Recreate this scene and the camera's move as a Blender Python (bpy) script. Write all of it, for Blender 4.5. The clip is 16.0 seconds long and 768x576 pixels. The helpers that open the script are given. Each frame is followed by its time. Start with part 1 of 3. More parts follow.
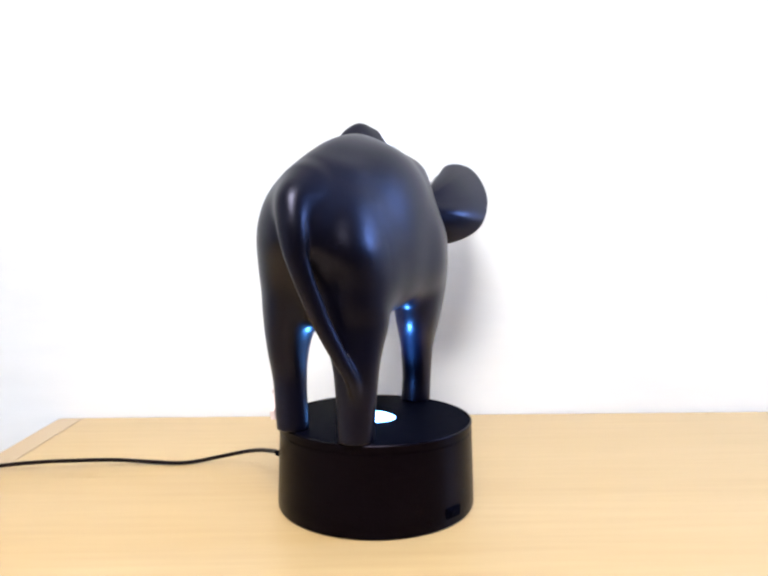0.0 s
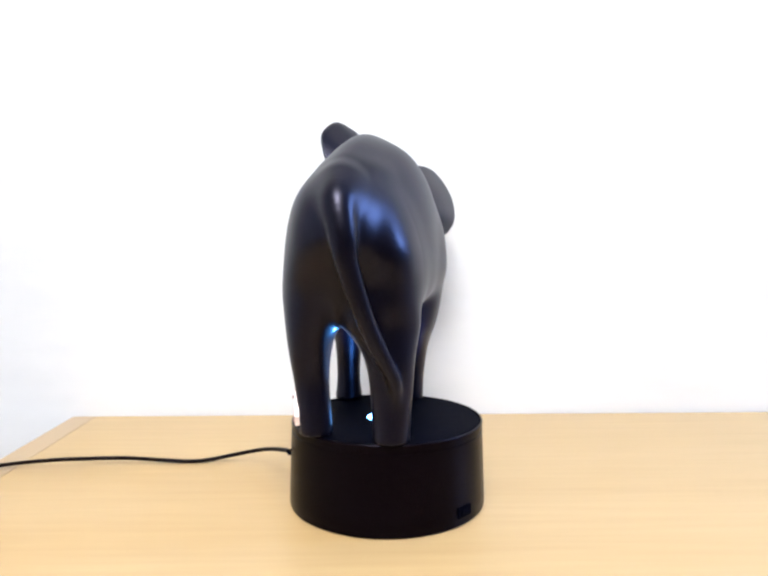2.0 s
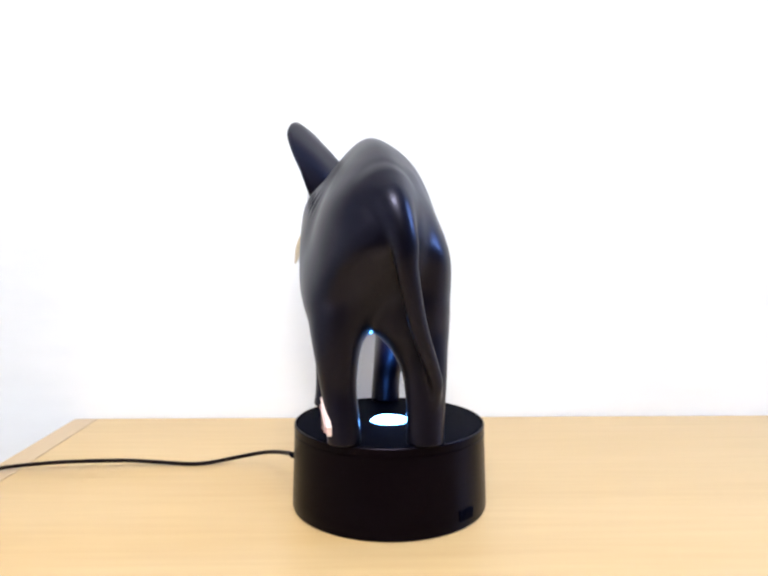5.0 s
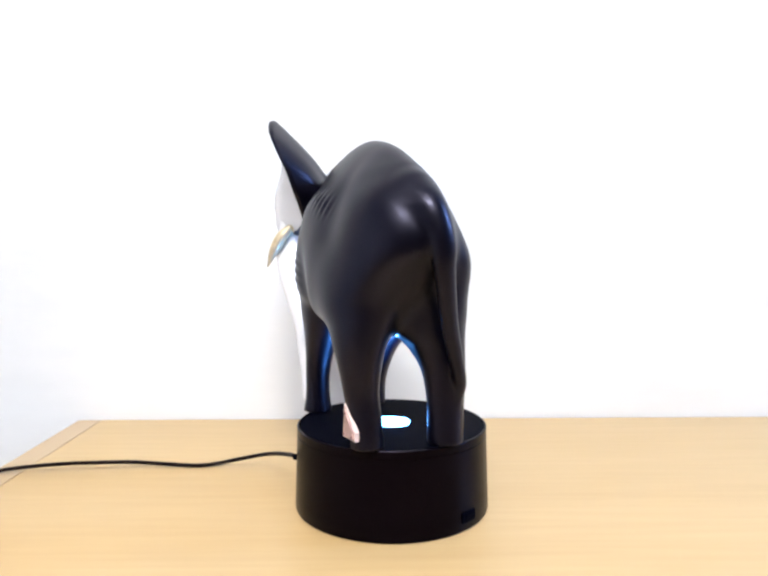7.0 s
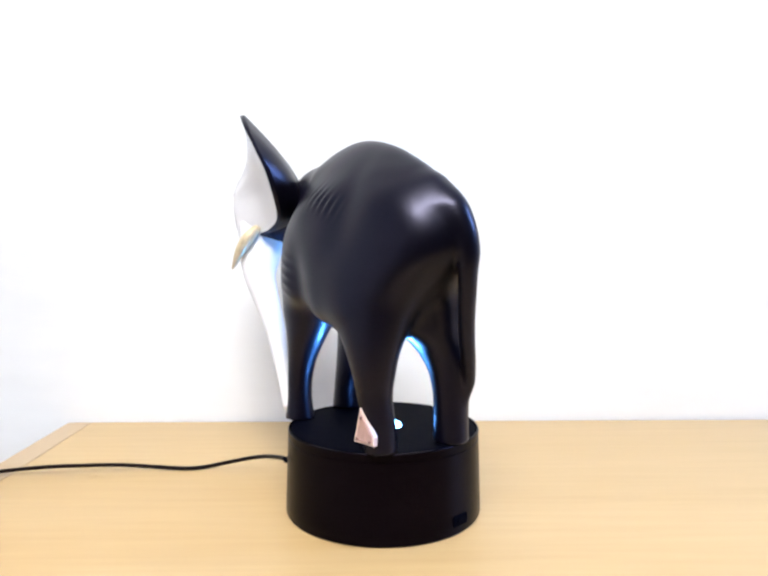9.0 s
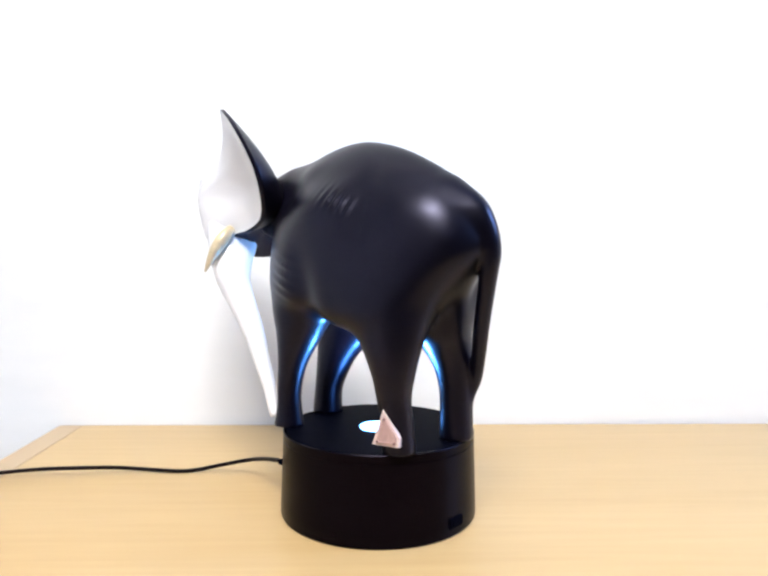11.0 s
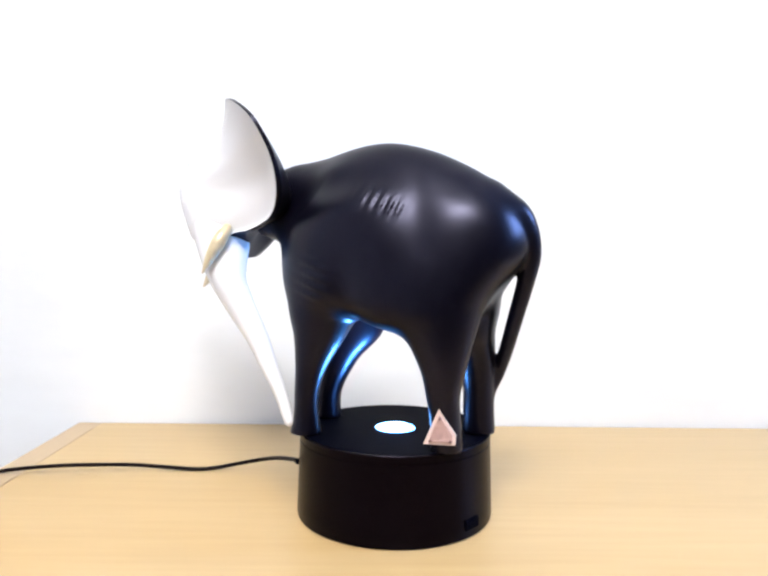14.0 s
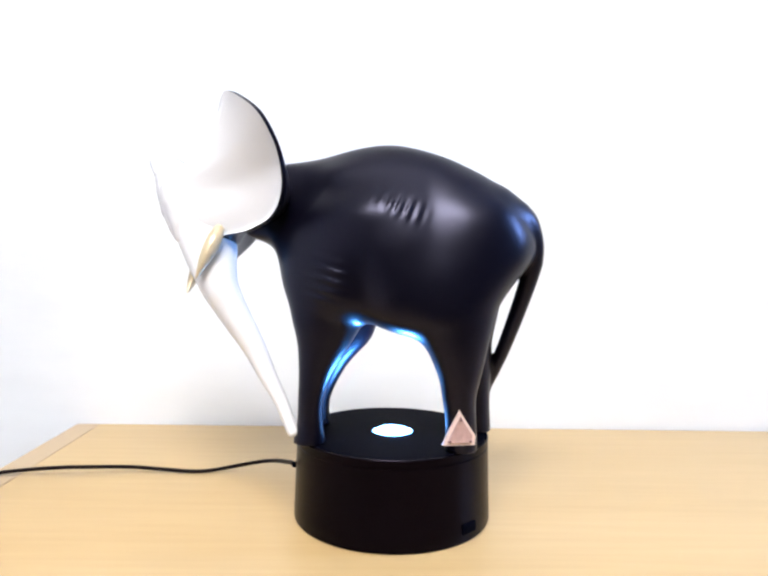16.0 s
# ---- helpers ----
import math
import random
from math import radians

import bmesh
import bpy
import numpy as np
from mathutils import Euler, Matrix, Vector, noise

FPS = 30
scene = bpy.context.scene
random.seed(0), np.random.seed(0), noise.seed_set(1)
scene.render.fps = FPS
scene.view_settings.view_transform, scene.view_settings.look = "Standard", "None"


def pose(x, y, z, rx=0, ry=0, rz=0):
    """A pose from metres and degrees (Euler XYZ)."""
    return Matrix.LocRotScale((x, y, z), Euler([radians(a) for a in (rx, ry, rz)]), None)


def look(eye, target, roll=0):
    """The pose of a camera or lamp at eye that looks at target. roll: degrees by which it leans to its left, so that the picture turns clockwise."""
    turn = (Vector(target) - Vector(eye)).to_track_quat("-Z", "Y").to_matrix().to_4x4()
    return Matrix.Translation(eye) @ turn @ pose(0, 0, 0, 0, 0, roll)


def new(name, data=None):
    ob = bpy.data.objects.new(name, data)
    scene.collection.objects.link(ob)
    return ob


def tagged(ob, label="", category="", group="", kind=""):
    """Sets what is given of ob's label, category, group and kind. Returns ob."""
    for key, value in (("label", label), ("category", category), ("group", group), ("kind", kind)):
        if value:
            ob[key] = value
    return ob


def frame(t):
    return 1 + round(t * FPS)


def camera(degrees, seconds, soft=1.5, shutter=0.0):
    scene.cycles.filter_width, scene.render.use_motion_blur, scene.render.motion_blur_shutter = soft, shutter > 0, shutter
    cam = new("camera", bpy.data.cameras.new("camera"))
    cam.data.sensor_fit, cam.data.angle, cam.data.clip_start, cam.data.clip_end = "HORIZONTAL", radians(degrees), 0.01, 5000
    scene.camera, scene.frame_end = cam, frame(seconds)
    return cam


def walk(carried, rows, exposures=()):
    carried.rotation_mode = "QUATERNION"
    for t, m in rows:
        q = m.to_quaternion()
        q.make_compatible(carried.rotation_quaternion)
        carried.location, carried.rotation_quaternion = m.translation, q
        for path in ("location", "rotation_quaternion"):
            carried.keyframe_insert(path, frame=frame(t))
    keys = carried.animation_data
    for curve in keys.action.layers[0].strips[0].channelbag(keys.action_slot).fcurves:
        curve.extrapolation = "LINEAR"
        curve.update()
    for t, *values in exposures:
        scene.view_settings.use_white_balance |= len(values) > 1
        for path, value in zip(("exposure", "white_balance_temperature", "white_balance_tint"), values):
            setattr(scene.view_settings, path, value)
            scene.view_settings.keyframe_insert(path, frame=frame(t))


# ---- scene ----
SOFT, EXPO = 2.6, 0.0
cam = camera(60.91, 16.0, soft=SOFT)
walk(cam, [
    (0, pose(-0.0083, -0.5083, 0.2030) @ pose(0, 0, 0, 0, 0, -1.678) @ pose(0, 0, 0, 86.007) @ pose(0, 0, 0, 0, 0, -0.087)),
    (0.5, pose(-0.0116, -0.5100, 0.2045) @ pose(0, 0, 0, 0, 0, -2.008) @ pose(0, 0, 0, 85.946) @ pose(0, 0, 0, 0, 0, -0.296)),
    (1, pose(-0.0112, -0.5107, 0.2070) @ pose(0, 0, 0, 0, 0, -1.535) @ pose(0, 0, 0, 85.743) @ pose(0, 0, 0, 0, 0, -0.034)),
    (1.5, pose(-0.0100, -0.5105, 0.2077) @ pose(0, 0, 0, 0, 0, -1.425) @ pose(0, 0, 0, 85.704) @ pose(0, 0, 0, 0, 0, 0.184)),
    (2, pose(-0.0105, -0.5108, 0.2048) @ pose(0, 0, 0, 0, 0, -0.946) @ pose(0, 0, 0, 85.855) @ pose(0, 0, 0, 0, 0, -0.124)),
    (2.5, pose(-0.0108, -0.5107, 0.2033) @ pose(0, 0, 0, 0, 0, -1.149) @ pose(0, 0, 0, 86.112) @ pose(0, 0, 0, 0, 0, -0.178)),
    (3, pose(-0.0112, -0.5112, 0.2033) @ pose(0, 0, 0, 0, 0, -1.182) @ pose(0, 0, 0, 86.261) @ pose(0, 0, 0, 0, 0, -0.106)),
    (3.5, pose(-0.0130, -0.5126, 0.2063) @ pose(0, 0, 0, 0, 0, -1.502) @ pose(0, 0, 0, 86.010) @ pose(0, 0, 0, 0, 0, 0.194)),
    (6, pose(-0.0135, -0.5140, 0.2072) @ pose(0, 0, 0, 0, 0, -0.783) @ pose(0, 0, 0, 85.988) @ pose(0, 0, 0, 0, 0, -0.108)),
    (6.5, pose(-0.0135, -0.5144, 0.2079) @ pose(0, 0, 0, 0, 0, -0.864) @ pose(0, 0, 0, 85.852) @ pose(0, 0, 0, 0, 0, -0.042)),
    (7, pose(-0.0136, -0.5156, 0.2093) @ pose(0, 0, 0, 0, 0, -0.846) @ pose(0, 0, 0, 85.978) @ pose(0, 0, 0, 0, 0, -0.054)),
    (7.5, pose(-0.0121, -0.5157, 0.2087) @ pose(0, 0, 0, 0, 0, -0.794) @ pose(0, 0, 0, 86.248) @ pose(0, 0, 0, 0, 0, -0.197)),
    (8, pose(-0.0120, -0.5150, 0.2080) @ pose(0, 0, 0, 0, 0, -0.987) @ pose(0, 0, 0, 86.312) @ pose(0, 0, 0, 0, 0, -0.254)),
    (8.5, pose(-0.0114, -0.5134, 0.2089) @ pose(0, 0, 0, 0, 0, -1.005) @ pose(0, 0, 0, 86.516) @ pose(0, 0, 0, 0, 0, -0.113)),
    (9, pose(-0.0112, -0.5121, 0.2084) @ pose(0, 0, 0, 0, 0, -1.291) @ pose(0, 0, 0, 86.193) @ pose(0, 0, 0, 0, 0, 0.111)),
    (11.5, pose(-0.0152, -0.5123, 0.2049) @ pose(0, 0, 0, 0, 0, -2.067) @ pose(0, 0, 0, 86.769) @ pose(0, 0, 0, 0, 0, 0.391)),
    (12, pose(-0.0149, -0.5124, 0.2059) @ pose(0, 0, 0, 0, 0, -1.710) @ pose(0, 0, 0, 86.733) @ pose(0, 0, 0, 0, 0, 0.614)),
    (12.5, pose(-0.0143, -0.5120, 0.2074) @ pose(0, 0, 0, 0, 0, -1.421) @ pose(0, 0, 0, 86.754) @ pose(0, 0, 0, 0, 0, 0.739)),
    (13, pose(-0.0152, -0.5128, 0.2064) @ pose(0, 0, 0, 0, 0, -1.073) @ pose(0, 0, 0, 86.844) @ pose(0, 0, 0, 0, 0, 0.687)),
    (13.5, pose(-0.0170, -0.5131, 0.2053) @ pose(0, 0, 0, 0, 0, -0.959) @ pose(0, 0, 0, 86.879) @ pose(0, 0, 0, 0, 0, 0.618)),
    (14, pose(-0.0171, -0.5138, 0.2055) @ pose(0, 0, 0, 0, 0, -0.769) @ pose(0, 0, 0, 86.760) @ pose(0, 0, 0, 0, 0, 0.723)),
    (14.5, pose(-0.0173, -0.5135, 0.2053) @ pose(0, 0, 0, 0, 0, -0.625) @ pose(0, 0, 0, 86.681) @ pose(0, 0, 0, 0, 0, 0.741)),
    (15, pose(-0.0169, -0.5137, 0.2061) @ pose(0, 0, 0, 0, 0, -0.737) @ pose(0, 0, 0, 86.763) @ pose(0, 0, 0, 0, 0, 0.652)),
    (15.5, pose(-0.0170, -0.5136, 0.2070) @ pose(0, 0, 0, 0, 0, -0.468) @ pose(0, 0, 0, 86.764) @ pose(0, 0, 0, 0, 0, 0.799)),
    (16, pose(-0.0142, -0.5118, 0.2085) @ pose(0, 0, 0, 0, 0, -0.652) @ pose(0, 0, 0, 86.670) @ pose(0, 0, 0, 0, 0, 0.828)),
], exposures=[(0, EXPO), (16, EXPO)])
# turn of the turntable: seconds, degrees
TURN = [
    (0, 74.9), (0.5, 78.7), (1, 82.4), (1.5, 85.9), (2, 89.4), (2.5, 92.8),
    (3, 96.1), (3.5, 99.5), (6, 116.0), (6.5, 119.3), (7, 122.5), (7.5, 125.8),
    (8, 129.0), (8.5, 132.3), (9, 135.5), (11.5, 151.6), (12, 154.8), (12.5, 158.1),
    (13, 161.5), (13.5, 164.7), (14, 168.0), (14.5, 171.3), (15, 174.7), (15.5, 178.3),
    (16, 182.0),
]

# ---- world and light ----
world = bpy.data.worlds.new("sky")
scene.world = world
world.use_nodes = True
wn = world.node_tree.nodes
sky = wn.new("ShaderNodeTexSky")
sky.sky_type, sky.sun_disc, sky.sun_elevation, sky.sun_rotation = "NISHITA", False, radians(40), radians(120)
world.node_tree.links.new(sky.outputs[0], wn["Background"].inputs[0])
wn["Background"].inputs[1].default_value = 0.12


def area_lamp(name, eye, target, w, h, power, colour):
    data = bpy.data.lights.new(name, "AREA")
    data.shape, data.size, data.size_y, data.energy, data.color = "RECTANGLE", w, h, power, colour
    ob = new(name, data)
    ob.matrix_world = look(eye, target)
    return ob


# added fill lamps, out of view: one shines down, one against the ceiling
area_lamp("added_fill_down", (-0.10, -1.12, 1.50), (-0.10, -1.10, 0), 0.62, 0.36, 50, (0.985, 0.985, 1.0))
area_lamp("added_fill_up", (-0.10, -1.12, 1.56), (-0.10, -1.10, 3), 0.62, 0.36, 46, (0.985, 0.985, 1.0))
# blue light in the side window, assumed from the highlight on the right flank
area_lamp("window_light_side", (1.74, 0.03, 1.0), (0, 0.0, 0.3), 0.17, 0.56, 34, (0.25, 0.44, 1.0))

# the lamp under the turntable's lens throws a soft cone upwards
beam = bpy.data.lights.new("lens_light", "SPOT")
beam.energy, beam.color, beam.spot_size, beam.spot_blend, beam.shadow_soft_size = 3.9, (0.09, 0.37, 1.0), radians(135), 1.0, 0.006
new("lens_light", beam).matrix_world = pose(0, 0, 0.074, 180)


# ---- materials ----
def material(name, colour, rough=0.5, metal=0.0, grain=None, bump=0.0, spots=0.0, coat=0.0, spec=0.5, stretch=(1, 1, 1), scale=40, second=None, glow=None, tint=None):
    """A principled material with colour variation at two scales, relief and uneven gloss."""
    m = bpy.data.materials.new(name)
    m.use_nodes = True
    nt = m.node_tree
    b = nt.nodes["Principled BSDF"]
    b.inputs["Roughness"].default_value, b.inputs["Metallic"].default_value = rough, metal
    b.inputs["Coat Weight"].default_value, b.inputs["Specular IOR Level"].default_value = coat, spec
    b.inputs["Coat Roughness"].default_value = 0.25
    if tint:
        b.inputs["Specular Tint"].default_value = (*tint, 1)
    co = nt.nodes.new("ShaderNodeTexCoord")
    mp = nt.nodes.new("ShaderNodeMapping")
    mp.inputs["Scale"].default_value = stretch
    nt.links.new(co.outputs["Object"], mp.inputs[0])
    fine = nt.nodes.new("ShaderNodeTexNoise")
    fine.inputs["Scale"].default_value, fine.inputs["Detail"].default_value = scale, 6
    wide = nt.nodes.new("ShaderNodeTexNoise")
    wide.inputs["Scale"].default_value, wide.inputs["Detail"].default_value = scale / 9, 3
    for n in (fine, wide):
        nt.links.new(mp.outputs[0], n.inputs["Vector"])
    add = nt.nodes.new("ShaderNodeMath")
    add.operation = "MULTIPLY_ADD"
    nt.links.new(wide.outputs[0], add.inputs[0])
    add.inputs[1].default_value = 0.5
    half = nt.nodes.new("ShaderNodeMath")
    half.operation = "MULTIPLY"
    half.inputs[1].default_value = 0.5
    nt.links.new(fine.outputs[0], half.inputs[0])
    nt.links.new(half.outputs[0], add.inputs[2])
    ramp = nt.nodes.new("ShaderNodeValToRGB")
    ramp.color_ramp.elements[0].position, ramp.color_ramp.elements[1].position = 0.3, 0.7
    ramp.color_ramp.elements[0].color = (*(second or [c * (1 - spots) for c in colour]), 1)
    ramp.color_ramp.elements[1].color = (*colour, 1)
    nt.links.new(add.outputs[0], ramp.inputs[0])
    nt.links.new(ramp.outputs[0], b.inputs["Base Color"])
    rr = nt.nodes.new("ShaderNodeMapRange")
    rr.inputs["To Min"].default_value, rr.inputs["To Max"].default_value = rough * 0.88, min(1, rough * 1.12)
    nt.links.new(add.outputs[0], rr.inputs[0])
    nt.links.new(rr.outputs[0], b.inputs["Roughness"])
    if bump:
        bp = nt.nodes.new("ShaderNodeBump")
        bp.inputs["Strength"].default_value, bp.inputs["Distance"].default_value = 1.0, bump
        nt.links.new(add.outputs[0], bp.inputs["Height"])
        nt.links.new(bp.outputs[0], b.inputs["Normal"])
    if glow:
        b.inputs["Emission Color"].default_value = (*glow[0], 1)
        b.inputs["Emission Strength"].default_value = glow[1]
    return m


BLACK = material("black_lacquer", (0.0011, 0.0008, 0.0034), 0.35, spots=0.25, scale=160, bump=0.00004, spec=0.30, tint=(0.74, 0.72, 1.0))
DRUM = material("black_plastic", (0.0018, 0.0009, 0.0017), 0.26, spots=0.3, scale=90, bump=0.00006, spec=0.06, tint=(0.85, 0.70, 1.0))
DISC = material("black_disc", (0.0010, 0.0012, 0.0040), 0.6, spots=0.3, scale=120, bump=0.00008, spec=0.015)
WHITE = material("white_enamel", (0.79, 0.785, 0.80), 0.12, spots=0.03, scale=60)
GOLD = material("pale_gold_paint", (0.74, 0.60, 0.38), 0.32, metal=0.2, spots=0.35, scale=180)
PINK = material("pink_stone", (0.55, 0.36, 0.34), 0.4, spots=0.35, scale=320, bump=0.0002)
STUD = material("dark_stud", (0.20, 0.10, 0.10), 0.4, spots=0.3, scale=200)
PINK_EDGE = material("pale_pink_edge", (0.78, 0.62, 0.58), 0.35, spots=0.15, scale=300)
LENS = material("lit_lens", (0.7, 0.85, 1.0), 0.3, glow=((0.10, 0.36, 1.0), 24.0))
WOOD = material("pale_veneer", (0.490, 0.340, 0.160), 0.42, second=(0.420, 0.281, 0.118), scale=60, stretch=(0.12, 2.2, 1.0), bump=0.00005)
WOOD_EDGE = material("veneer_edge", (0.465, 0.34, 0.20), 0.45, second=(0.41, 0.29, 0.16), scale=60, stretch=(2.2, 0.12, 1.0), bump=0.00005)
GROOVE = material("dark_joint", (0.20, 0.13, 0.08), 0.8, spots=0.4)
PLASTER = material("white_plaster", (0.812, 0.82, 0.812), 0.9, spots=0.06, scale=26, bump=0.0012, stretch=(0.5, 1, 1.6))
# unseen walls darkened so the black lacquer reflects less of the room
UNSEEN_DARK = material("unseen_dark_wall", (0.09, 0.09, 0.10), 0.9, spots=0.08, scale=20)
CEIL = material("ceiling_paint", (0.82, 0.82, 0.81), 0.9, spots=0.03, scale=20)
# unseen floor, its tone lowered for the same dim reflections
FLOOR = material("floor_tile", (0.10, 0.08, 0.07), 0.6, spots=0.2, scale=12)
CABLE = material("black_cable", (0.007, 0.003, 0.003), 0.55, spots=0.3, scale=200, spec=0.06)
FRAME = material("window_paint", (0.78, 0.78, 0.77), 0.4, spots=0.05)


# ---- mesh helpers ----
def part(name, bm, mat, parent=None, label="", smooth=False):
    """Links a bmesh as one mesh object, under a thing or part if one is given."""
    me = bpy.data.meshes.new(name)
    bm.to_mesh(me)
    bm.free()
    for m in mat if isinstance(mat, (list, tuple)) else [mat]:
        me.materials.append(m)
    if smooth:
        for p in me.polygons:
            p.use_smooth = True
    ob = new(name, me)
    if parent:
        ob.parent = parent
    if label:
        ob["label"] = label
    return ob


def box(x0, y0, z0, x1, y1, z1, bevel=0.0, bm=None):
    bm = bm or bmesh.new()
    geo = bmesh.ops.create_cube(bm, size=1)["verts"]
    for v in geo:
        v.co = Vector((x0 + (v.co.x + 0.5) * (x1 - x0), y0 + (v.co.y + 0.5) * (y1 - y0), z0 + (v.co.z + 0.5) * (z1 - z0)))
    if bevel:
        edges = {e for v in geo for e in v.link_edges}
        bmesh.ops.bevel(bm, geom=list(edges), offset=bevel, segments=2, affect="EDGES")
    return bm


def turned(profile, steps=96, bm=None, mat=0):
    """A turned body from (radius, height) pairs; closes at radius 0."""
    bm = bm or bmesh.new()
    rings = []
    for r, z in profile:
        if r < 1e-6:
            rings.append([bm.verts.new((0, 0, z))])
        else:
            rings.append([bm.verts.new((r * math.cos(2 * math.pi * k / steps), r * math.sin(2 * math.pi * k / steps), z)) for k in range(steps)])
    for a, b in zip(rings[:-1], rings[1:]):
        for k in range(steps):
            j = (k + 1) % steps
            vs = [a[k % len(a)], a[j % len(a)], b[j % len(b)], b[k % len(b)]]
            vs = list(dict.fromkeys(vs))
            if len(vs) > 2:
                bm.faces.new(vs).material_index = mat
    bmesh.ops.recalc_face_normals(bm, faces=bm.faces[:])
    return bm


def spline(points, per=8):
    """Catmull-Rom through rows of numbers."""
    p = np.array(points, float)
    p = np.vstack([2 * p[0] - p[1], p, 2 * p[-1] - p[-2]])
    out = []
    for i in range(1, len(p) - 2):
        for k in range(per):
            t = k / per
            out.append(0.5 * (2 * p[i] + (p[i + 1] - p[i - 1]) * t + (2 * p[i - 1] - 5 * p[i] + 4 * p[i + 1] - p[i + 2]) * t ** 2
                              + (3 * p[i] - p[i - 1] - 3 * p[i + 1] + p[i + 2]) * t ** 3))
    return np.array(out + [p[-2]])


def tube(points, sides=12):
    """A tube along rows of (x, y, z, radius)."""
    bm = bmesh.new()
    rings = []
    for i, q in enumerate(points):
        d = Vector(points[min(i + 1, len(points) - 1)][:3]) - Vector(points[max(i - 1, 0)][:3])
        a = d.cross(Vector((0, 0, 1))).normalized() if abs(d.normalized().z) < 0.99 else Vector((1, 0, 0))
        b = d.cross(a).normalized()
        rings.append([bm.verts.new(Vector(q[:3]) + q[3] * (a * math.cos(2 * math.pi * k / sides) + b * math.sin(2 * math.pi * k / sides))) for k in range(sides)])
    for r, s in zip(rings[:-1], rings[1:]):
        for k in range(sides):
            bm.faces.new((r[k], r[(k + 1) % sides], s[(k + 1) % sides], s[k]))
    bm.faces.new(rings[0])
    bm.faces.new(rings[-1])
    bmesh.ops.recalc_face_normals(bm, faces=bm.faces[:])
    return bm


# ---- blended solids ----
def smin(a, b, k):
    h = np.maximum(k - np.abs(a - b), 0) / k
    return np.minimum(a, b) - h * h * k / 4


def limb(P, rows, per=5):
    """Distance to a tapering limb along rows of (x, y, z, radius)."""
    q = spline(rows, per)
    d = np.full(P[0].shape, 9.0, np.float32)
    for a, b in zip(q[:-1], q[1:]):
        ab = b[:3] - a[:3]
        t = sum((P[i] - a[i]) * ab[i] for i in range(3)) / max(ab @ ab, 1e-12)
        t = np.clip(t, 0, 1)
        e = np.sqrt(sum((P[i] - a[i] - t * ab[i]) ** 2 for i in range(3))) - (a[3] + t * (b[3] - a[3]))
        d = np.minimum(d, e)
    return d


def blurred(d, times):
    """A field with its bumps smoothed out."""
    for _ in range(times):
        for ax in range(3):
            q = np.concatenate([d.take([0], ax), d, d.take([-1], ax)], ax)
            n = d.shape[ax]
            d = (q.take(range(n), ax) + 2 * d + q.take(range(2, n + 2), ax)) / 4
    return d


def skin(field, lo, hi, step):
    """Vertices and quads of the surface on which field is zero."""
    axes = [np.arange(lo[i], hi[i] + step, step, dtype=np.float32) for i in range(3)]
    P = np.meshgrid(*axes, indexing="ij")
    F = field(P).astype(np.float32)
    n = np.array(F.shape) - 1
    total = np.zeros((*n, 3), np.float32)
    count = np.zeros(n, np.float32)
    corners = [(i, j, k) for i in (0, 1) for j in (0, 1) for k in (0, 1)]

    def at(c):
        return F[c[0]:c[0] + n[0], c[1]:c[1] + n[1], c[2]:c[2] + n[2]]

    for c in corners:
        for ax in range(3):
            if c[ax]:
                continue
            e = list(c)
            e[ax] = 1
            f0, f1 = at(c), at(e)
            cut = (f0 < 0) != (f1 < 0)
            t = np.where(cut, f0 / np.where(cut, f0 - f1, 1), 0)
            for i in range(3):
                total[..., i] += cut * (c[i] + (t if i == ax else 0))
            count += cut
    used = count > 0
    index = np.full(n, -1, np.int64)
    index[used] = np.arange(used.sum())
    cell = np.argwhere(used)
    verts = (cell + total[used] / count[used][:, None]) * step + np.array(lo)
    quads = []
    for ax in range(3):
        b, c = (ax + 1) % 3, (ax + 2) % 3
        s0 = [slice(1, n[i]) for i in range(3)]
        s1 = list(s0)
        s0[ax], s1[ax] = slice(0, n[ax]), slice(1, n[ax] + 1)
        f0, f1 = F[tuple(s0)], F[tuple(s1)]
        for flip, mask in ((False, (f0 < 0) & (f1 >= 0)), (True, (f0 >= 0) & (f1 < 0))):
            g = np.argwhere(mask)
            off = np.ones(3, int)
            off[ax] = 0
            g = g + off
            ring = []
            for db, dc in ((-1, -1), (0, -1), (0, 0), (-1, 0)):
                h = g.copy()
                h[:, b] += db
                h[:, c] += dc
                ring.append(index[h[:, 0], h[:, 1], h[:, 2]])
            q = np.stack(ring[::-1] if flip else ring, 1)
            quads.append(q)
    return verts, np.vstack(quads)


# ---- the room ----
TOP = 0.0
BACK = 0.252


